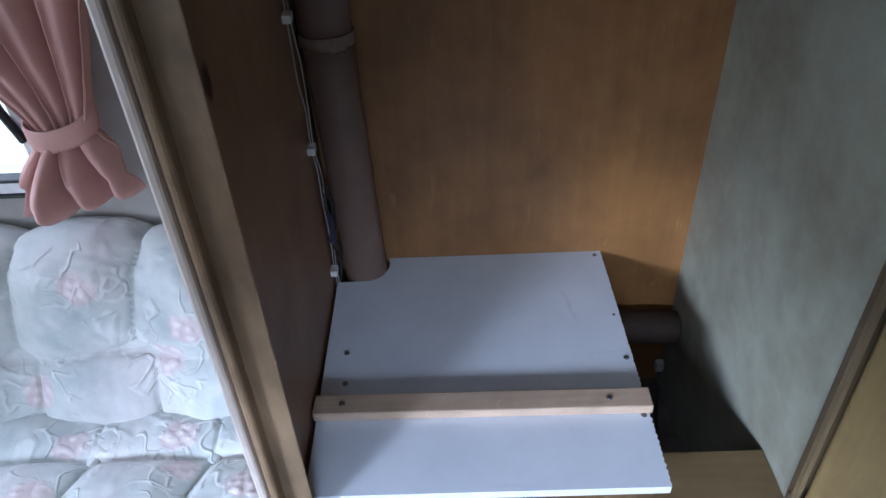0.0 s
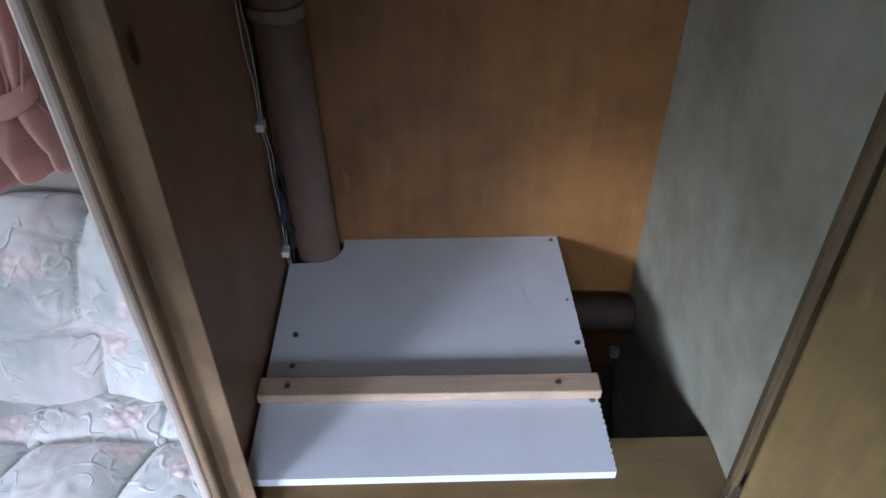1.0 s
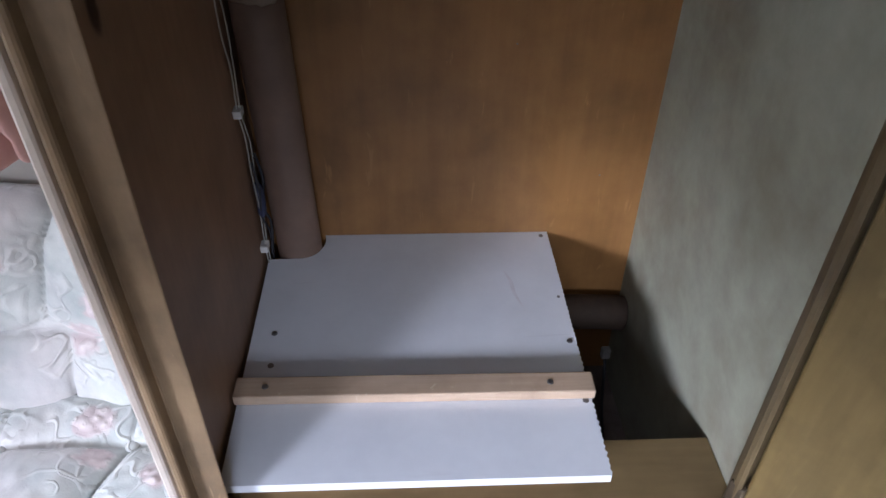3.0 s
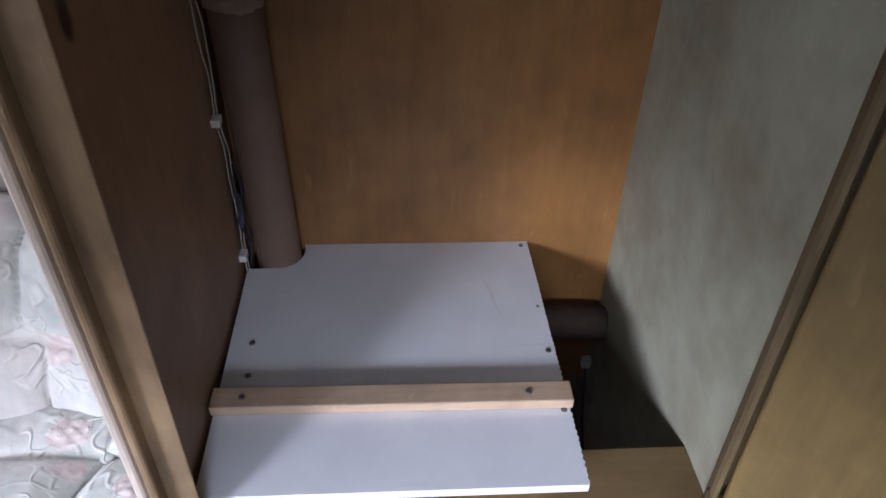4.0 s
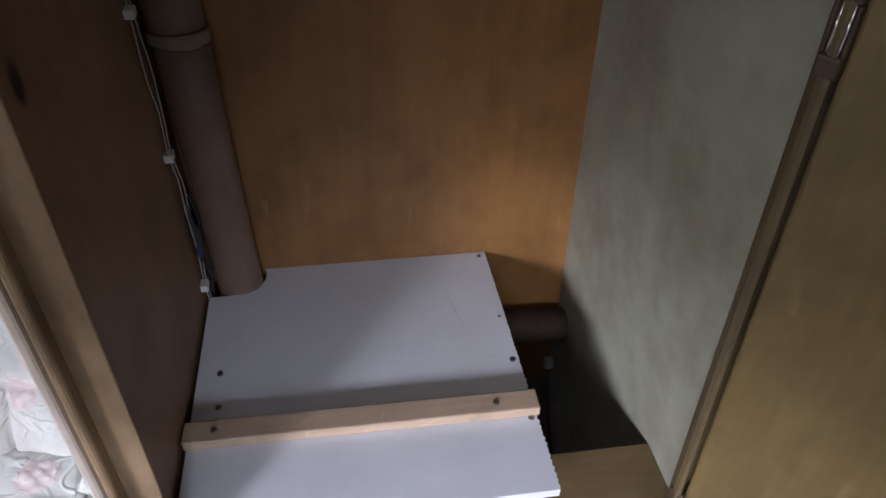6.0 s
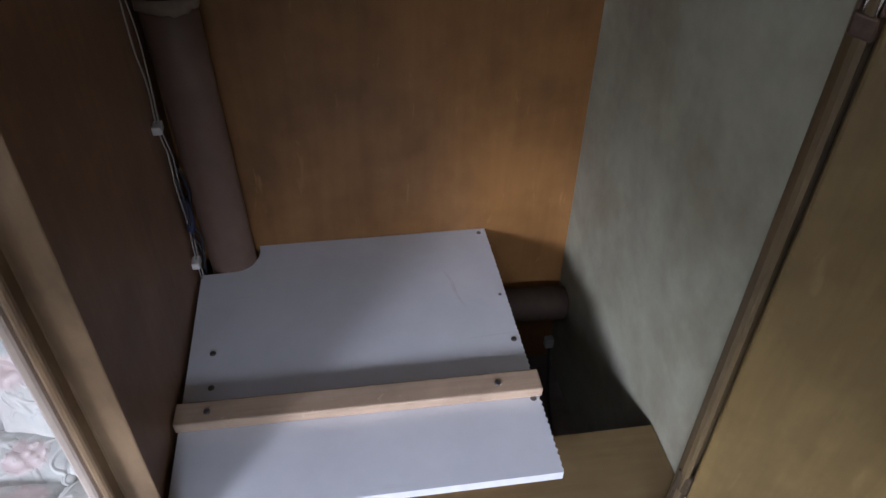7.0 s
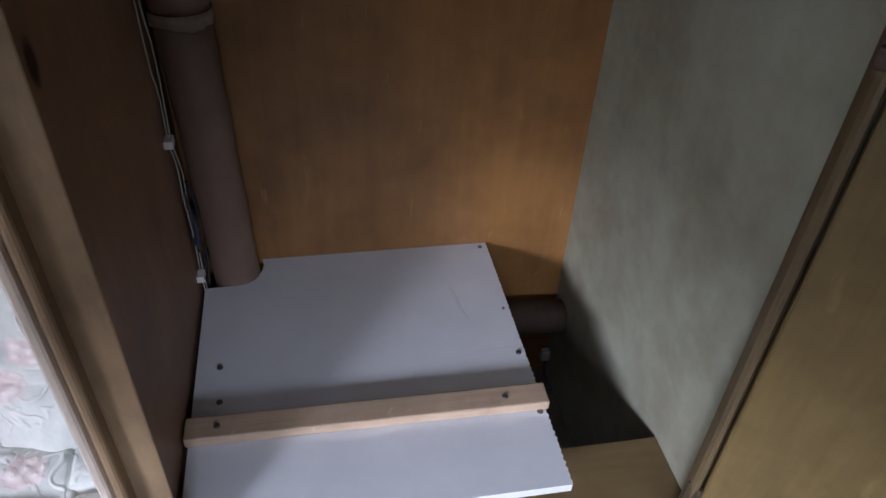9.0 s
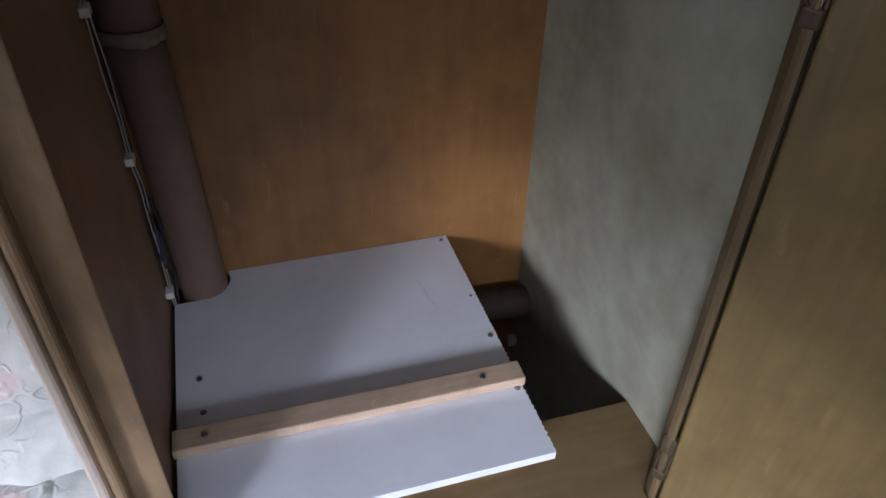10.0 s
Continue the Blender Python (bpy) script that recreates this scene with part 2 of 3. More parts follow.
def soft_stain():
    """Dark smudge with ragged, fading edges."""
    m, nt, b = material("dark_stain")
    b.inputs["Base Color"].default_value = (0.03, 0.018, 0.022, 1)
    b.inputs["Roughness"].default_value = 0.9
    tc = nt.nodes.new("ShaderNodeTexCoord")
    d = nt.nodes.new("ShaderNodeVectorMath")
    d.operation = "DISTANCE"
    nt.links.new(tc.outputs["Generated"], d.inputs[0])
    d.inputs[1].default_value = (0.5, 0.5, 0.5)
    add = nt.nodes.new("ShaderNodeMath")
    add.operation = "MULTIPLY_ADD"
    nt.links.new(noise_tex(nt, coords(nt, (1, 1, 1)), 90.0, 3.0), add.inputs[0])
    add.inputs[1].default_value = 0.16
    nt.links.new(d.outputs["Value"], add.inputs[2])
    nt.links.new(ramp(nt, add.outputs[0], [(0.30, (0.6,) * 3), (0.52, (0, 0, 0))]), b.inputs["Alpha"])
    return m


HOLE = soft_stain()
RUBBER = plain("black_rubber", (0.025, 0.027, 0.03), 0.6, 0, 0.2, 80)
ALU = plain("grey_white_frame", (0.88, 0.89, 0.90), 0.4, 0, 0.06, 60)
GRASS = plain("grass", (0.10, 0.16, 0.05), 0.9, 0, 0.4, 3.0)
# white plastic greyed down to stand for shade under the board
SHADED_PLASTIC = plain("shaded_plastic", (0.36, 0.345, 0.33), 0.6, 0, 0.1, 80)
# floor colour lowered so the gap reads as deep shade
UNDER = plain("shaded_floor_board", (0.115, 0.088, 0.074), 0.8, 0, 0.3, 25, 0.1)


def glass():
    m, nt, b = material("acrylic_glass")
    b.inputs["Transmission Weight"].default_value = 1.0
    b.inputs["Roughness"].default_value = 0.02
    b.inputs["IOR"].default_value = 1.2
    b.inputs["Base Color"].default_value = (0.95, 0.97, 0.96, 1)
    return m


# duct card again, much darker: shade of the gap put into the colour
SHADED_CARD = plain("shaded_duct_card", (0.05, 0.030, 0.019), 0.8, 0, 0.25, 30, 0.1)
TRIM = plain("cream_edging", (0.62, 0.54, 0.47), 0.35, 0, 0.06, 40, 0.05)
SCUFF = plain("grey_scuff", (0.69, 0.69, 0.74), 0.5, 0, 0.08, 60)
GLASS = glass()


def bright_distance():
    """Overcast brightness with a strip of green below."""
    m, nt, b = material("bright_distance")
    sep = nt.nodes.new("ShaderNodeSeparateXYZ")
    nt.links.new(coords(nt, (1, 1, 1)), sep.inputs[0])
    rm = node(nt, "ShaderNodeMapRange", From_Min=-0.35, From_Max=0.05)
    nt.links.new(sep.outputs["Z"], rm.inputs[0])
    col = ramp(nt, rm.outputs[0], [(0.0, (0.30, 0.50, 0.30)), (0.55, (0.55, 0.75, 0.62)), (0.8, (0.95, 1.0, 1.0))])
    b.inputs["Base Color"].default_value = (0, 0, 0, 1)
    nt.links.new(col, b.inputs["Emission Color"])
    b.inputs["Emission Strength"].default_value = 1.6
    return m


# ---- building helpers ----
def mesh_from(bm, name, smooth=False):
    me = bpy.data.meshes.new(name)
    bmesh.ops.recalc_face_normals(bm, faces=bm.faces)
    bm.to_mesh(me)
    bm.free()
    if smooth:
        for p in me.polygons:
            p.use_smooth = True
    return me


def thing(name, at, label, category, group=""):
    e = new(name)
    e.location = at
    e.empty_display_size = 0.05
    return tagged(e, label, category, group)


def root_of(ob):
    while ob.parent:
        ob = ob.parent
    return ob


def part(name, bm, mat, parent=None, label="", smooth=False):
    """One mesh object, drawn in world places, under a thing or a part of it."""
    if parent is not None:
        bmesh.ops.translate(bm, verts=bm.verts, vec=-root_of(parent).location)
    me = mesh_from(bm, name, smooth)
    me.materials.append(mat)
    ob = new(name, me)
    ob.parent = parent
    return tagged(ob, label)


def structure(name, bm, mat, label, category):
    return tagged(part(name, bm, mat), label, category, kind="structure")


def box(lo, hi, bevel=0.0, segs=2, bm=None):
    bm = bm or bmesh.new()
    made = bmesh.ops.create_cube(bm, size=1.0)["verts"]
    lo, hi = Vector(lo), Vector(hi)
    for v in made:
        v.co = Vector(((v.co[i] + 0.5) * (hi[i] - lo[i]) + lo[i]) for i in range(3))
    if bevel:
        edges = list({e for v in made for e in v.link_edges})
        bmesh.ops.bevel(bm, geom=edges, offset=bevel, segments=segs, affect="EDGES", profile=0.5)
    return bm


def turned(bm, m):
    bmesh.ops.transform(bm, matrix=m, verts=bm.verts)
    return bm


def leaning(bm, dx_dz, dx_dy=0.0, z0=0.8):
    """Lean upright work sideways by so much a metre of height, and of depth."""
    for v in bm.verts:
        v.co.x += dx_dz * (v.co.z - z0) + dx_dy * v.co.y
    return bm


def prism(outline, axis, lo, hi, bm=None):
    """An outline of (a, b) extruded along an axis: z takes (x, y)."""
    bm = bm or bmesh.new()
    def at(p, h):
        return (p[0], p[1], h) if axis == "z" else ((p[0], h, p[1]) if axis == "y" else (h, p[0], p[1]))
    low = [bm.verts.new(at(p, lo)) for p in outline]
    top = [bm.verts.new(at(p, hi)) for p in outline]
    n = len(outline)
    bm.faces.new(low)
    bm.faces.new(top)
    for i in range(n):
        bm.faces.new((low[i], low[(i + 1) % n], top[(i + 1) % n], top[i]))
    return bm


def tube(points, radius, sides=12, bm=None, caps=True):
    """A round tube along points; radius may be a number or a list."""
    bm = bm or bmesh.new()
    pts = [Vector(p) for p in points]
    rad = radius if isinstance(radius, list) else [radius] * len(pts)
    rings = []
    side = None
    for i, p in enumerate(pts):
        d = (pts[min(i + 1, len(pts) - 1)] - pts[max(i - 1, 0)]).normalized()
        if side is None:
            side = d.orthogonal().normalized()
        side = (side - d * side.dot(d)).normalized()
        up = d.cross(side)
        rings.append([bm.verts.new(p + rad[i] * (math.cos(a) * side + math.sin(a) * up)) for a in (2 * math.pi * k / sides for k in range(sides))])
    for a, b in zip(rings, rings[1:]):
        for k in range(sides):
            bm.faces.new((a[k], a[(k + 1) % sides], b[(k + 1) % sides], b[k]))
    if caps:
        bm.faces.new(rings[0][::-1])
        bm.faces.new(rings[-1])
    return bm


def glide(points, steps=8):
    """A smooth line through the points."""
    pts = [Vector(p) for p in points]
    out = []
    for i in range(len(pts) - 1):
        p0, p1, p2, p3 = pts[max(i - 1, 0)], pts[i], pts[i + 1], pts[min(i + 2, len(pts) - 1)]
        for k in range(steps):
            t = k / steps
            out.append(0.5 * (2 * p1 + (p2 - p0) * t + (2 * p0 - 5 * p1 + 4 * p2 - p3) * t * t + (3 * p1 - p0 - 3 * p2 + p3) * t ** 3))
    out.append(pts[-1])
    return out


# ---- the caravan round the wardrobe ----
structure("floor", box((X0, Y0, -0.05), (X1, 0.05, 0)), CARPET, "worn brown carpet floor of the caravan", "floor")
# ceiling left open round the added overhead fill lamp
bm = bmesh.new()
for lo, hi in (((X0, Y0), (-0.22, 0.05)), ((0.22, Y0), (X1, 0.05)), ((-0.22, Y0), (0.22, -1.52)), ((-0.22, -1.08), (0.22, 0.05))):
    box((lo[0], lo[1], TOP), (hi[0], hi[1], TOP + 0.04), bm=bm)
structure("ceiling", bm, CEILING, "pale board ceiling with an added opening for the overhead fill", "ceiling")
# unseen end wall, opened where the added side fill stands
bm = bmesh.new()
for lo, hi in (((Y0, 0), (-1.65, TOP)), ((-0.45, 0), (0.05, TOP)), ((-1.65, 0), (-0.45, 0.95)), ((-1.65, 1.55), (-0.45, TOP))):
    box((X0 - 0.04, lo[0], lo[1]), (X0, hi[0], hi[1]), bm=bm)
structure("wall_west", bm, WALL, "beige end wall with an added opening for the end fill", "wall")
structure("wall_east", box((X1, Y0, 0), (X1 + 0.04, 0.05, TOP)), WALL, "plain beige end wall", "wall")


def wall_with_window(name, y0, y1, openings, wz0, wz1, label):
    bm = bmesh.new()
    x = X0
    for a, b in openings:
        box((x, y0, 0), (a, y1, TOP), bm=bm)
        box((a, y0, 0), (b, y1, wz0), bm=bm)
        box((a, y0, wz1), (b, y1, TOP), bm=bm)
        x = b
    box((x, y0, 0), (X1, y1, TOP), bm=bm)
    return structure(name, bm, WALL, label, "wall")


wall_with_window("wall_north", 0.004, 0.04, [(-1.62, -0.405)], 0.775, 1.40, "beige outer wall with the bench window")
wall_with_window("wall_south", Y0 - 0.04, Y0, [(-1.93, -0.42), (0.08, 0.76)], 0.80, 1.37, "beige outer wall across the aisle")


def caravan_window(name, y, x0, x1, z0, z1, label):
    """Acrylic caravan window: pale frame, black rubber seals, one pane."""
    w = tagged(new(name), label, "window", kind="structure")
    w.location = ((x0 + x1) / 2, y, z0)
    t = 0.021
    for a, b in (((x0, z0), (x1, z0 + t)), ((x0, z1 - t), (x1, z1)), ((x0, z0 + t), (x0 + t, z1 - t)), ((x1 - t, z0 + t), (x1, z1 - t))):
        part("window_frame", box((a[0], y - 0.012, a[1]), (b[0], y + 0.03, b[1]), 0.003), ALU, w)
    s = 0.006
    for a, b in (((x0, z0 - s), (x1, z0)), ((x0 + t, z0 + t), (x1 - t, z0 + t + s))):
        part("rubber_seal", box((a[0], y - 0.016, a[1]), (b[0], y + 0.007, b[1]), 0.002), RUBBER, w)
    p = part("pane", box((x0 + t, y + 0.008, z0 + t), (x1 - t, y + 0.012, z1 - t)), GLASS, w)
    p.visible_shadow = False
    return w


win = caravan_window("window_1", 0.004, -1.62, -0.405, 0.775, 1.40, "pale framed caravan window with black rubber seals")
stay = tube([(-0.436, -0.012, 0.932), (-0.431, -0.014, 0.915), (-0.420, -0.014, 0.880), (-0.418, -0.012, 0.868)], 0.0065, 8)
part("window_stay", stay, BLACK, win, "black plastic window stay")
caravan_window("window_2", Y0 - 0.03, -1.93, -0.42, 0.80, 1.37, "pale framed caravan window across the aisle")
# unseen window, added only to house the aisle fill lamp
caravan_window("fill_window", Y0 - 0.03, 0.08, 0.76, 0.80, 1.37, "small pale framed window, unseen, added round the aisle fill lamp")

structure("backdrop", box((-6, 1.5, -0.6), (3, 1.55, 3.0)), bright_distance(), "bright overcast distance with a green strip", "backdrop")
structure("ground", box((-400, -400, -0.62), (400, 400, -0.6)), GRASS, "grass field outside the caravan", "ground")

# ---- the wardrobe ----
wardrobe = thing("wardrobe", (0.28, -0.22, 0.0), "open brown plywood caravan wardrobe with a moulded wooden front frame", "wardrobe")
part("back_panel", box((-0.03, -0.004, 0.0), (0.60, 0.002, 1.93)), PLY_BACK, wardrobe, "amber varnished plywood back panel")
part("left_side_panel", box((-0.030, -0.441, 0.0), (0.0, -0.004, 1.93)), PLY_SIDE, wardrobe, "dark brown plywood side panel")
# the grey side leans slightly inwards and spreads towards the front
lean = leaning(box((0.5663, -0.460, 0.0), (0.60, -0.004, 1.93)), -0.0085, -0.019)
part("right_side_panel", lean, GREY_PANEL, wardrobe, "grey-green side panel with water stains")
part("top_panel", box((-0.03, -0.455, 1.90), (0.60, -0.004, 1.93)), PLY_SIDE, wardrobe)
part("floor_panel", box((0.0, -0.447, 0.28), (0.60, -0.004, 0.30)), UNDER, wardrobe, "floor board, colour darkened for the shade below the white board")
# moulded left stile: cream edging, groove, proud bead, then the flat door stop
sec = [(-0.0178, -0.4415), (-0.0178, -0.4700), (-0.0128, -0.4700), (-0.0122, -0.4815), (-0.0110, -0.4838), (-0.0085, -0.4850), (-0.0055, -0.4850), (-0.0035, -0.4838), (-0.0026, -0.4815),
       (-0.0026, -0.4690), (-0.0010, -0.4676), (0.0255, -0.4680), (0.0265, -0.4675), (0.0266, -0.4664), (0.0255, -0.4650), (0.0010, -0.4415)]
left_stile = part("left_stile", leaning(prism(sec, "z", 0.0, 1.93), 0.0050), STILE, wardrobe, "moulded pale wooden front stile")
edging = [(-0.0285, -0.4415), (-0.0293, -0.4700), (-0.0282, -0.4752), (-0.0252, -0.4778), (-0.0210, -0.4778), (-0.0188, -0.4764), (-0.0182, -0.4730), (-0.0182, -0.4415)]
part("edging", leaning(prism(edging, "z", 0.0, 1.93), 0.0045), TRIM, left_stile, "cream edging strip")
# rounded hinge stile standing proud of the grey side
sec = [(0.600, -0.4605), (0.5625, -0.4605), (0.5312, -0.4905), (0.5295, -0.4935), (0.5278, -0.4985), (0.5266, -0.5045), (0.5280, -0.5090), (0.5305, -0.5118), (0.5325, -0.5110), (0.5335, -0.5080), (0.5345, -0.4950), (0.600, -0.4950)]
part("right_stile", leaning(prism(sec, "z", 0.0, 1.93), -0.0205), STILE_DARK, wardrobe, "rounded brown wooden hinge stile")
ledge = [(0.0, -0.3705), (0.5738, -0.3705), (0.5762, -0.4600), (0.5642, -0.4600), (0.5330, -0.4905), (0.5305, -0.4940), (0.5290, -0.5000), (0.5290, -0.5400), (0.0270, -0.5400), (0.0270, -0.4412), (0.0, -0.4412)]
part("bottom_rail", prism(ledge, "z", 0.564, 0.586), PLY_LEDGE, wardrobe, "brown plywood ledge")
part("front_panel", box((0.0272, -0.4860, 0.0), (0.5250, -0.4790, 0.563)), PLY_SIDE, wardrobe)
part("top_rail", box((0.0330, -0.4660, 1.72), (0.5000, -0.4540, 1.90)), STILE, wardrobe)
for x, z, k in ((0.498, 0.725, 0.35), (0.36, 0.93, 0.3), (0.12, 1.10, 0.3)):
    bm = bmesh.new()
    bmesh.ops.create_cone(bm, cap_ends=True, segments=10, radius1=0.0042 * k, radius2=0.0038 * k, depth=0.0012)
    part("nail", turned(bm, Matrix.Translation((x, -0.0042, z)) @ pose(0, 0, 0, 90, 0, 0)), STEEL, wardrobe)
# dark smudge on the left side
bm = bmesh.new()
bmesh.ops.create_grid(bm, x_segments=4, y_segments=4, size=0.5)
turned(bm, Matrix.Translation((0.0006, -0.380, 1.122)) @ pose(0, 0, 0, 0, 90, 0) @ Matrix.Diagonal((0.048, 0.026, 1, 1)))
part("stain", bm, HOLE, wardrobe, "dark smudge")

# the open door, hinged on the brown stile, its edge eased to a broad chamfer
HINGE = Matrix.Translation((0.5325, -0.5165, 0.0)) @ pose(0, 0, 0, 0, 0, -38)
sec = [(0.0, 0.0170), (0.0, 0.0075), (0.0010, 0.0052), (0.0030, 0.0040), (0.0190, 0.0006), (0.0230, 0.0), (0.447, 0.0), (0.451, 0.0006), (0.467, 0.0040), (0.470, 0.0075), (0.470, 0.0170)]
door = part("door", leaning(turned(prism(sec, "z", 0.36, 1.76), HINGE), -0.0205), DOOR_WOOD, wardrobe, "open olive-brown veneered wardrobe door")


def hinge(z, metal, pin_metal, words):
    """Sprung hinge set in the face of the stile: a dark backing with three rails, two bright pins, a block at both ends."""
    place = Matrix.Translation((0.5290 - 0.0205 * (z - 0.8), -0.5040, z)) @ pose(0, 0, 0, 0, 0, -62)
    h = part("hinge", turned(box((-0.0055, 0.0, 0.0), (0.0100, 0.005, 0.060), 0.0015), place), metal, wardrobe, words)
    for a in (-0.0008, 0.0068):
        part("pin", turned(tube([(a, -0.002, 0.001), (a, -0.002, 0.033)], 0.0013, 8), place), pin_metal, h, smooth=True)
    for a in (-0.0055, 0.0020, 0.0085):
        part("rail", turned(box((a, -0.0030, 0.0012), (a + 0.0028, 0.001, 0.033), 0.0006, 1), place), metal, h)
    for lo, hi in ((-0.014, 0.001), (0.033, 0.062)):
        part("end_block", turned(box((-0.0060, -0.0038, lo), (0.0108, 0.005, hi), 0.0025, 3), place), metal, h)


hinge(1.172, BRONZE, BRIGHT, "dark bronze spring hinge with bright pins")
hinge(0.640, WORN_BRONZE, WORN_BRONZE, "dull brown worn spring hinge")

# ---- the white board over the wardrobe floor ----
board = thing("shelf_board", (0.22, -0.22, 0.604), "white melamine board with a sawn edge, laid over the wardrobe floor", "shelf board")
rnd = random.Random(4)
right = []
for i in range(104):
    f = i / 103
    y = -0.4400 + f * 0.4352
    right.append((0.4375 - 0.0075 * f + (0.0014 if i % 2 else -0.0014) * (0.2 + rnd.random()) * (1.0 - 0.45 * f), y))
notch = [(0.0850, -0.0048)] + [(0.046 + 0.0405 * math.cos(a), -0.019 + 0.0405 * math.sin(a)) for a in (radians(d) for d in range(12, -91, -8))] + [(0.0055, -0.061)]
part("panel", prism([(0.0065, -0.4400)] + right + notch, "z", 0.607, 0.62), MELAMINE, board)
part("under_batten", box((0.03, -0.425, 0.5865), (0.40, -0.40, 0.6065)), PINE, board)

bm = bmesh.new()
line = glide([(0.352, -0.095, 0.6201), (0.360, -0.118, 0.6201), (0.363, -0.145, 0.6201), (0.372, -0.172, 0.6201)], 6)
rows = []
for i, p in enumerate(line):
    w = 0.0026 * math.sin(math.pi * (i + 0.5) / len(line)) + 0.0002
    rows.append([bm.verts.new((p.x - w, p.y, p.z)), bm.verts.new((p.x, p.y, p.z + 0.0002)), bm.verts.new((p.x + w, p.y, p.z))])
for a, b in zip(rows, rows[1:]):
    for k in range(2):
        bm.faces.new((a[k], a[k + 1], b[k + 1], b[k]))
part("scuff", bm, SCUFF, board, "faint grey scuff")
screw_bm = bmesh.new()
bmesh.ops.create_cone(screw_bm, cap_ends=True, segments=14, radius1=0.0042, radius2=0.0036, depth=0.0016)
box((-0.0026, -0.0005, 0.0005), (0.0026, 0.0005, 0.0010), bm=screw_bm)
box((-0.0005, -0.0026, 0.0005), (0.0005, 0.0026, 0.0010), bm=screw_bm)
SCREW = mesh_from(screw_bm, "screw")
SCREW.materials.append(STEEL)


def screw(at, parent, size=1.0):
    s = new("screw", SCREW)
    s.parent = parent
    s.location = Vector(at) - root_of(parent).location
    s.rotation_euler = (0, 0, rnd.random() * 3)
    s.scale = (size,) * 3
    return s


for at, k in (((0.035, -0.213), 1), ((0.038, -0.269), 1), ((0.425, -0.238), 1), ((0.4275, -0.336), 1), ((0.419, -0.015), 0.85), ((0.424, -0.153), 0.55)):
    screw((*at, 0.6205), board, k)
batten = thing("batten", (0.22, -0.32, 0.62), "planed pine batten screwed across the white board", "batten")
bm = box((-0.004, -0.0145, 0.0), (0.432, 0.0175, 0.0150), 0.0022, 2)
part("strip", turned(bm, Matrix.Translation((0.007, -0.317, 0.6204)) @ pose(0, 0, 0, 0, 0, -0.45)), PINE, batten)
for at in ((0.040, -0.316), (0.385, -0.319)):
    screw((*at, 0.6360), batten)

# ---- duct, wires and clutter in the corner ----
def oval(bm):
    """Squash the card tube a little against the back panel."""
    for v in bm.verts:
        v.co.y = -0.0325 + (v.co.y + 0.037) * 0.83
    return bm


duct = thing("heating_duct", (0.048, -0.037, 0.30), "brown cardboard warm-air duct rising through the board", "duct")
line = [(0.0495 - 0.024 * (z - 0.6), -0.037, z) for z in (0.30, 0.5, 0.7, 0.9, 1.012)]
part("lower_tube", oval(tube(line, 0.0330, 32)), CARDBOARD, duct, smooth=True)
line = [(0.0495 - 0.024 * (z - 0.6), -0.037, z) for z in (1.005, 1.2, 1.5, 1.9)]
part("upper_tube", oval(tube(line, 0.0340, 32)), CARDBOARD, duct, smooth=True)
bm = bmesh.new()
ring = []
N = 40
for k in range(N):
    a = 2 * math.pi * k / N
    low = 1.006 - (0.005 if 11 < (k % 20) < 16 else 0.0) + 0.002 * math.sin(5 * a)
    c, s = math.cos(a), math.sin(a)
    ring.append([bm.verts.new((0.0395 + r * c, -0.037 + r * s, z)) for r, z in ((0.0352, low), (0.0362, low), (0.0362, 1.021), (0.0352, 1.021))])
for k in range(N):
    a, b = ring[k], ring[(k + 1) % N]
    for j in range(4):
        bm.faces.new((a[j], a[(j + 1) % 4], b[(j + 1) % 4], b[j]))
part("tape_band", oval(bm), TAPE, duct, "crinkled masking tape joint", smooth=True)

wires = thing("wiring", (0.006, -0.07, 0.62), "thin white twin wires clipped along the corner", "cable")
W1 = [(0.004, -0.075, 1.9), (0.004, -0.083, 1.3), (0.005, -0.083, 1.07), (0.004, -0.080, 0.98), (0.005, -0.070, 0.93), (0.005, -0.076, 0.874), (0.006, -0.066, 0.83), (0.006, -0.069, 0.78), (0.006, -0.062, 0.72), (0.006, -0.068, 0.655), (0.007, -0.066, 0.60)]
W2 = [(0.007, -0.072, 1.9), (0.007, -0.078, 1.3), (0.008, -0.079, 1.07), (0.009, -0.068, 0.99), (0.008, -0.066, 0.93), (0.008, -0.073, 0.874), (0.009, -0.058, 0.82), (0.008, -0.058, 0.78), (0.009, -0.054, 0.72), (0.008, -0.062, 0.655), (0.009, -0.060, 0.60)]
part("wire", tube(glide(W1), 0.0010, 8), WIRE, wires, smooth=True)
part("wire", tube(glide(W2), 0.0009, 8), WIRE, wires, smooth=True)
for y, z in ((-0.081, 1.058), (-0.076, 0.874), (-0.069, 0.652)):
    part("cable_clip", box((0.0, y - 0.009, z - 0.0055), (0.011, y + 0.009, z + 0.0055), 0.0015), CLIP, wires, "white plastic cable clip")
part("insulation_tape", tube(glide([(0.007, -0.058, 0.755), (0.009, -0.056, 0.73), (0.008, -0.060, 0.70)], 4), [0.004, 0.006, 0.0065, 0.0065, 0.006, 0.006, 0.0065, 0.006, 0.004], 10), BLUE_TAPE, wires, "blue-black insulating tape", smooth=True)

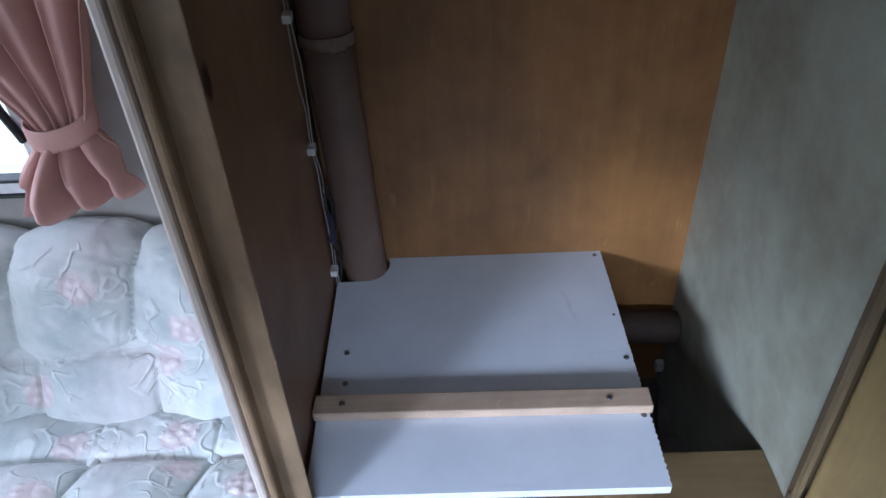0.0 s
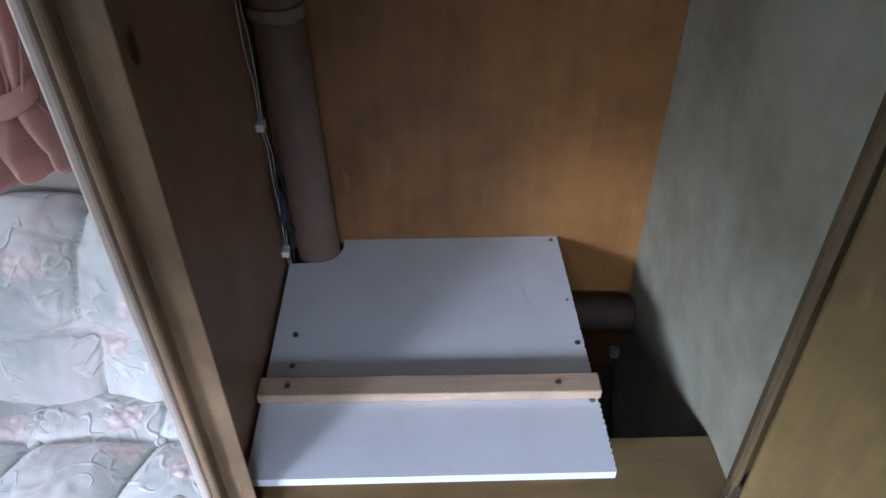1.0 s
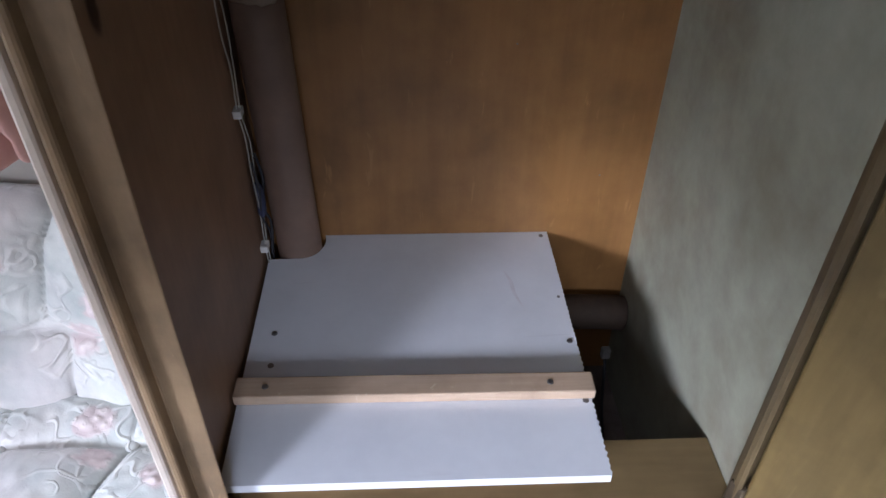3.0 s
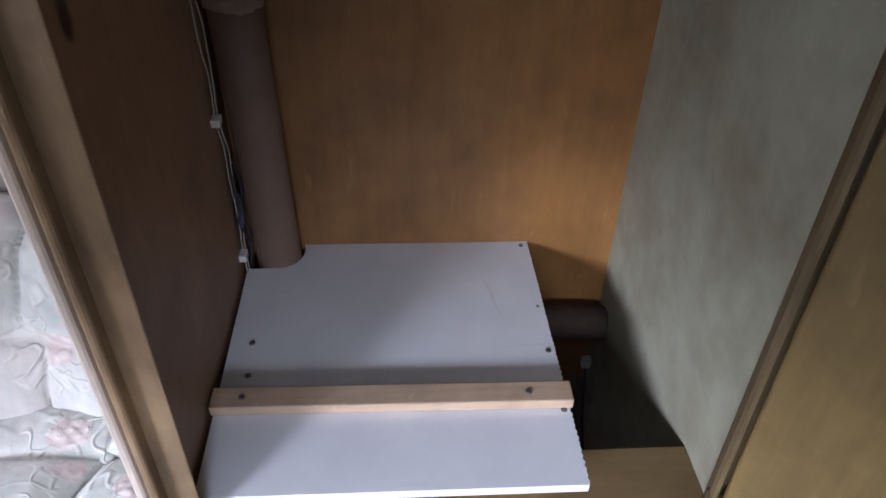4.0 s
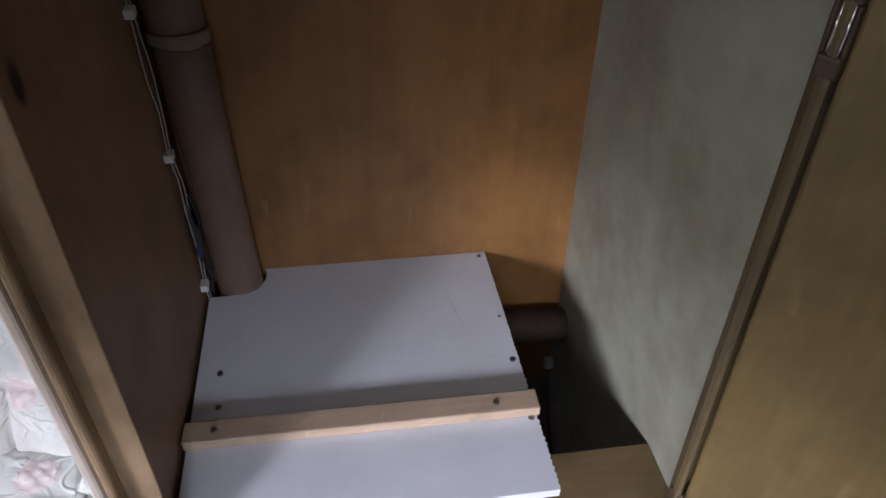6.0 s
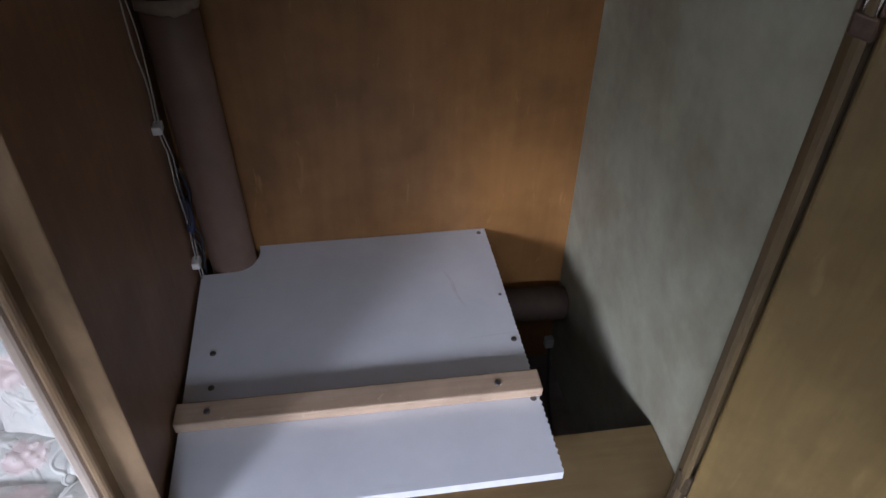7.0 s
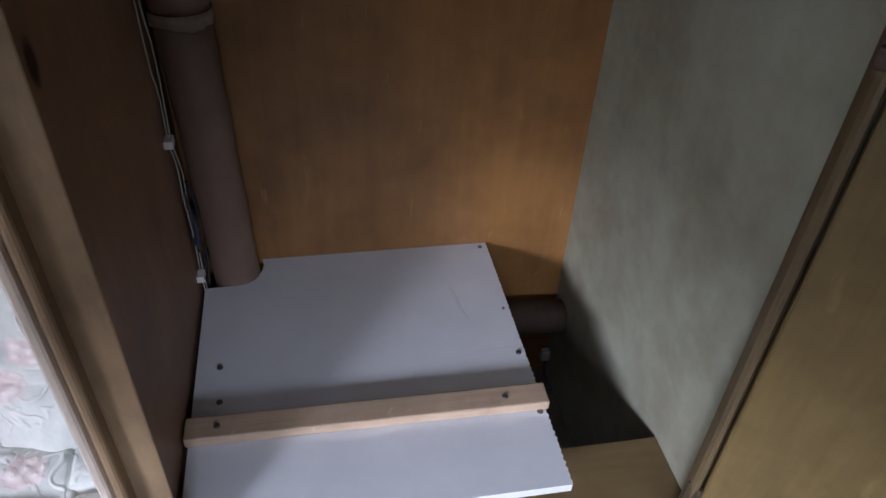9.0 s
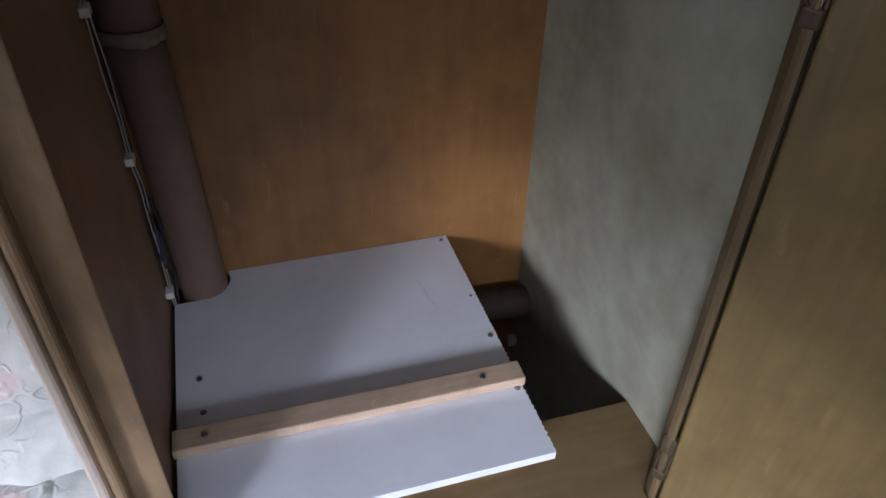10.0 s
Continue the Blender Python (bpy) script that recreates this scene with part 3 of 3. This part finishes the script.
for pts, r in (([(0.010, -0.052, 0.80), (0.014, -0.046, 0.755), (0.010, -0.056, 0.715), (0.016, -0.050, 0.68), (0.012, -0.058, 0.63)], 0.0022),
               ([(0.006, -0.060, 0.79), (0.012, -0.068, 0.745), (0.007, -0.060, 0.70), (0.013, -0.054, 0.665), (0.010, -0.050, 0.60)], 0.0018)):
    part("dark_wire", tube(glide(pts), r, 8), BLACK, wires, "black wire", smooth=True)

# what shows in the gap beside the board
elbow = thing("floor_duct", (0.5, -0.06, 0.30), "brown duct elbow under the board, colour darkened for the shade", "duct")
part("elbow", tube(glide([(0.33, -0.045, 0.474), (0.45, -0.040, 0.478), (0.53, -0.040, 0.476), (0.5660, -0.040, 0.472)], 6), 0.0290, 24), SHADED_CARD, elbow, smooth=True)
cap = thing("wire_connector", (0.556, -0.03, 0.36), "small white plastic connector, greyed for the shade, on a black cable", "connector")
part("plug", box((0.550, -0.036, 0.352), (0.566, -0.022, 0.374), 0.003), SHADED_PLASTIC, cap)
part("cable", tube(glide([(0.558, -0.030, 0.355), (0.556, -0.05, 0.33), (0.545, -0.10, 0.305), (0.53, -0.18, 0.304)], 6), 0.003, 8), BLACK, cap, smooth=True)


# ---- bench beside the wardrobe ----
def pillow(u, v, e=0.36):
    """Height 0..1 of one stuffed quilt field."""
    return (max(0.0, math.sin(math.pi * u)) ** e) * (max(0.0, math.sin(math.pi * v)) ** 0.4)


def creases(x, y, z):
    """Sharp little folds of slack cloth, 0 to 1."""
    return max(0.0, 1.0 - 5.0 * abs(noise.noise((x, y, z)))) ** 2


bench = thing("bench", (-1.0, -0.30, 0.0), "built-in bench box under the quilted cushions", "bench")
part("box", box((-1.95, -0.62, 0.0), (-0.052, -0.004, 0.30), 0.004), PLY_SIDE, bench)


def back_row(v):
    """Section of the back cushion: v from 0 (top, behind) to 1 (foot): y and z of the ground of the quilting."""
    pts = [(-0.012, 0.665), (-0.018, 0.690), (-0.045, 0.697), (-0.068, 0.665), (-0.080, 0.60), (-0.092, 0.53), (-0.112, 0.44), (-0.118, 0.37)]
    f = v * (len(pts) - 1)
    i = min(int(f), len(pts) - 2)
    t = f - i
    return pts[i][0] * (1 - t) + pts[i + 1][0] * t, pts[i][1] * (1 - t) + pts[i + 1][1] * t


def back_cushion():
    th = thing("back_cushion", (-1.0, -0.08, 0.37), "quilted grey-green back cushion with faded pink roses", "cushion")
    bm = bmesh.new()
    NX, NV = 560, 150
    x0, x1, pitch = -1.9, -0.056, 0.197
    grid = []
    for j in range(NV + 1):
        v = j / NV
        y, z = back_row(v)
        y2, z2 = back_row(min(1, v + 0.01))
        y1, z1 = back_row(max(0, v - 0.01))
        d = Vector((0, y2 - y1, z2 - z1)).normalized()
        nrm = Vector((0, d.z, -d.y))
        row = []
        for i in range(NX + 1):
            x = x0 + (x1 - x0) * i / NX
            split = 0.745 + 0.012 * math.sin(21 * x)
            if v < split:
                u = (x + 0.255 + 0.08 * v / split) / pitch
                uu = u - math.floor(u)
                split -= 0.05 * (1 - math.sin(math.pi * uu)) ** 2
                h = pillow(uu, min(1, v / split))
            else:
                u = (x + 0.305 + 0.03 * (v - split)) / pitch
                uu = u - math.floor(u)
                h = pillow(uu, min(1, (v - split) / (1.10 - split)), 0.25 - 0.22 * (v - split) / (1 - split))
            ruck = noise.noise((x * 16, v * 7, 0.3)) * 0.004 + noise.noise((x * 45, v * 22, 2.3)) * 0.0018 + 0.0035 * creases(x * 13, v * 8 + 2 * x, 7.7) * max(0, noise.noise((x * 9, v * 5, 4.4)) + 0.2)
            p = Vector((x, y, z)) + nrm * (0.046 * h + ruck * (0.4 + h))
            row.append(bm.verts.new(p))
        grid.append(row)
    for a, b in zip(grid, grid[1:]):
        for i in range(NX):
            bm.faces.new((a[i], a[i + 1], b[i + 1], b[i]))
    part("cover", bm, BACK_FABRIC, th, smooth=True)
    back = box((x0, -0.055, 0.38), (x1, -0.008, 0.672), 0.01)
    part("foam_back", back, BACK_FABRIC, th)


def seat_cushion():
    th = thing("seat_cushion", (-1.0, -0.36, 0.30), "quilted grey-green seat cushion with faded pink roses", "cushion")
    bm = bmesh.new()
    NX, NY = 560, 160
    x0, x1, pitch, seam = -1.9, -0.056, 0.197, -0.204
    rows = [-0.125, -0.226, -0.44, -0.66]
    grid = []
    for j in range(NY + 1):
        y = -0.125 - 0.52 * j / NY
        row = []
        for i in range(NX + 1):
            x = x0 + (x1 - x0) * i / NX
            k = 0 if y > rows[1] else (1 if y > rows[2] else 2)
            v = min(1, max(0, (rows[k] - y) / (rows[k] - rows[k + 1])))
            # the seams between the large fields bow away from their buttons
            slant = 0.0 if k == 0 else 0.05 * math.sin(v * math.pi * 0.55)
            u = (x - seam + slant) / pitch
            uu = u - math.floor(u)
            h = pillow(uu, v) if k else pillow(uu, v, 0.10) ** 0.7
            ruck = noise.noise((x * 15, y * 15, 5.3)) * 0.005 + noise.noise((x * 45, y * 45, 9.3)) * 0.0018 + 0.0035 * creases(x * 13, y * 15 + 3 * x, 1.7) * max(0, noise.noise((x * 9, y * 9, 6.4)) + 0.2)
            z = 0.390 + (0.032 if k == 0 else 0.046) * h + ruck * (0.4 + h)
            row.append(bm.verts.new((x, y, z)))
        grid.append(row)
    for a, b in zip(grid, grid[1:]):
        for i in range(NX):
            bm.faces.new((a[i], b[i], b[i + 1], a[i + 1]))
    part("cover", bm, SEAT_FABRIC, th, smooth=True)
    part("foam", box((x0, -0.64, 0.301), (x1, -0.02, 0.385), 0.012), SEAT_FABRIC, th)
    for k in range(9):
        x = seam - pitch * k
        b = bmesh.new()
        bmesh.ops.create_uvsphere(b, u_segments=14, v_segments=8, radius=0.011)
        turned(b, Matrix.Translation((x, -0.226, 0.400)) @ Matrix.Diagonal((1, 1, 0.55, 1)))
        part("button", b, SEAT_FABRIC, th, smooth=True)


back_cushion()
seat_cushion()


# ---- curtain, gathered by a band ----
def curtain():
    th = thing("curtain", (-0.34, -0.05, 0.75), "dusty pink curtain gathered by a matching tie-back", "curtain")
    bm = bmesh.new()
    NU, NV = 150, 110
    tie = 0.904
    grid = []
    for j in range(NV + 1):
        z = 1.42 - (1.42 - 0.782) * j / NV
        row = []
        for i in range(NU + 1):
            u = i / NU
            if z > tie:
                f = (z - tie) / (1.42 - tie)
                s = f ** 1.25
                lx, rx = -0.366 - 0.40 * s, -0.291 + 0.075 * min(1, f * 2.2) ** 0.8
                amp = 0.012 + 0.014 * min(1, f * 3)
            else:
                f = (tie - z) / (tie - 0.782)
                lx, rx = -0.366 - 0.060 * f ** 0.6, -0.291 + 0.052 * f ** 0.75
                amp = 0.012 + 0.030 * math.sin(math.pi * 0.75 * f)
            wob = 0.25 * math.sin(3.1 * u + 4 * f) * min(1, 2 * f)
            ph = 2 * math.pi * (4.4 * u + wob if z > tie else 4.4 * u - 1.4 * min(1, f * 1.6) * (u - 0.5) + 0.22 * f * math.sin(5 * u + 3.2 * f))
            sharp = 0.62 if z > tie else 0.62 + 0.5 * min(1, 2 * f)
            fold = 1.0 - 2.0 * abs(math.sin(ph / 2)) ** sharp + (0.3 if z > tie else 0.15) * math.sin(2 * ph + 1.1 + 2 * f) + 0.4 * math.sin(0.37 * ph + 1)
            if z <= tie:
                amp *= 1.0 - 0.6 * max(u, 1 - u) ** 8
                amp *= 1.0 - 0.65 * max(0.0, (f - 0.72) / 0.28) ** 2
            x = lx + (rx - lx) * u + 0.004 * math.cos(ph)
            y = -0.050 - (0.022 * min(1, 2 * f) if z <= tie else 0) + amp * fold - 0.012 * math.sin(math.pi * u)
            zz = z + (0.003 * math.sin(ph + 0.6) * f + 0.026 * u * f * f + 0.012 * (1 - u) ** 6 * f if z < tie else 0) + 0.025 * (u - 0.5)
            y += 0.004 * noise.noise((x * 30, z * 16, 1.0)) + 0.0015 * noise.noise((x * 90, z * 50, 4.0))
            row.append(bm.verts.new((x, min(y, -0.016), zz)))
        grid.append(row)
    for a, b in zip(grid, grid[1:]):
        for i in range(NU):
            bm.faces.new((a[i], a[i + 1], b[i + 1], b[i]))
    c = part("drape", bm, CURTAIN, th, smooth=True)
    sol = c.modifiers.new("thickness", "SOLIDIFY")
    sol.thickness = 0.0015
    # the band
    bm = bmesh.new()
    rings = []
    N = 48
    for k in range(N):
        a = 2 * math.pi * k / N
        x = -0.330 + 0.050 * math.cos(a)
        y = -0.052 + 0.031 * math.sin(a)
        zc = tie + 0.012 + 0.17 * (x + 0.330) + 0.012 * math.sin(a)
        prof = []
        for q in range(9):
            w = -1 + 2 * q / 8
            r = 1 + 0.05 * (1 - w * w) + 0.02 * noise.noise((k * 0.5, w, 3))
            prof.append(bm.verts.new((-0.330 + (x + 0.330) * r, -0.052 + (y + 0.052) * r, zc + 0.0165 * w)))
        rings.append(prof)
    for k in range(N):
        a, b = rings[k], rings[(k + 1) % N]
        for q in range(8):
            bm.faces.new((a[q], a[q + 1], b[q + 1], b[q]))
    t = part("tie_back", bm, CURTAIN, th, smooth=True)
    sol = t.modifiers.new("thickness", "SOLIDIFY")
    sol.thickness = 0.002


curtain()
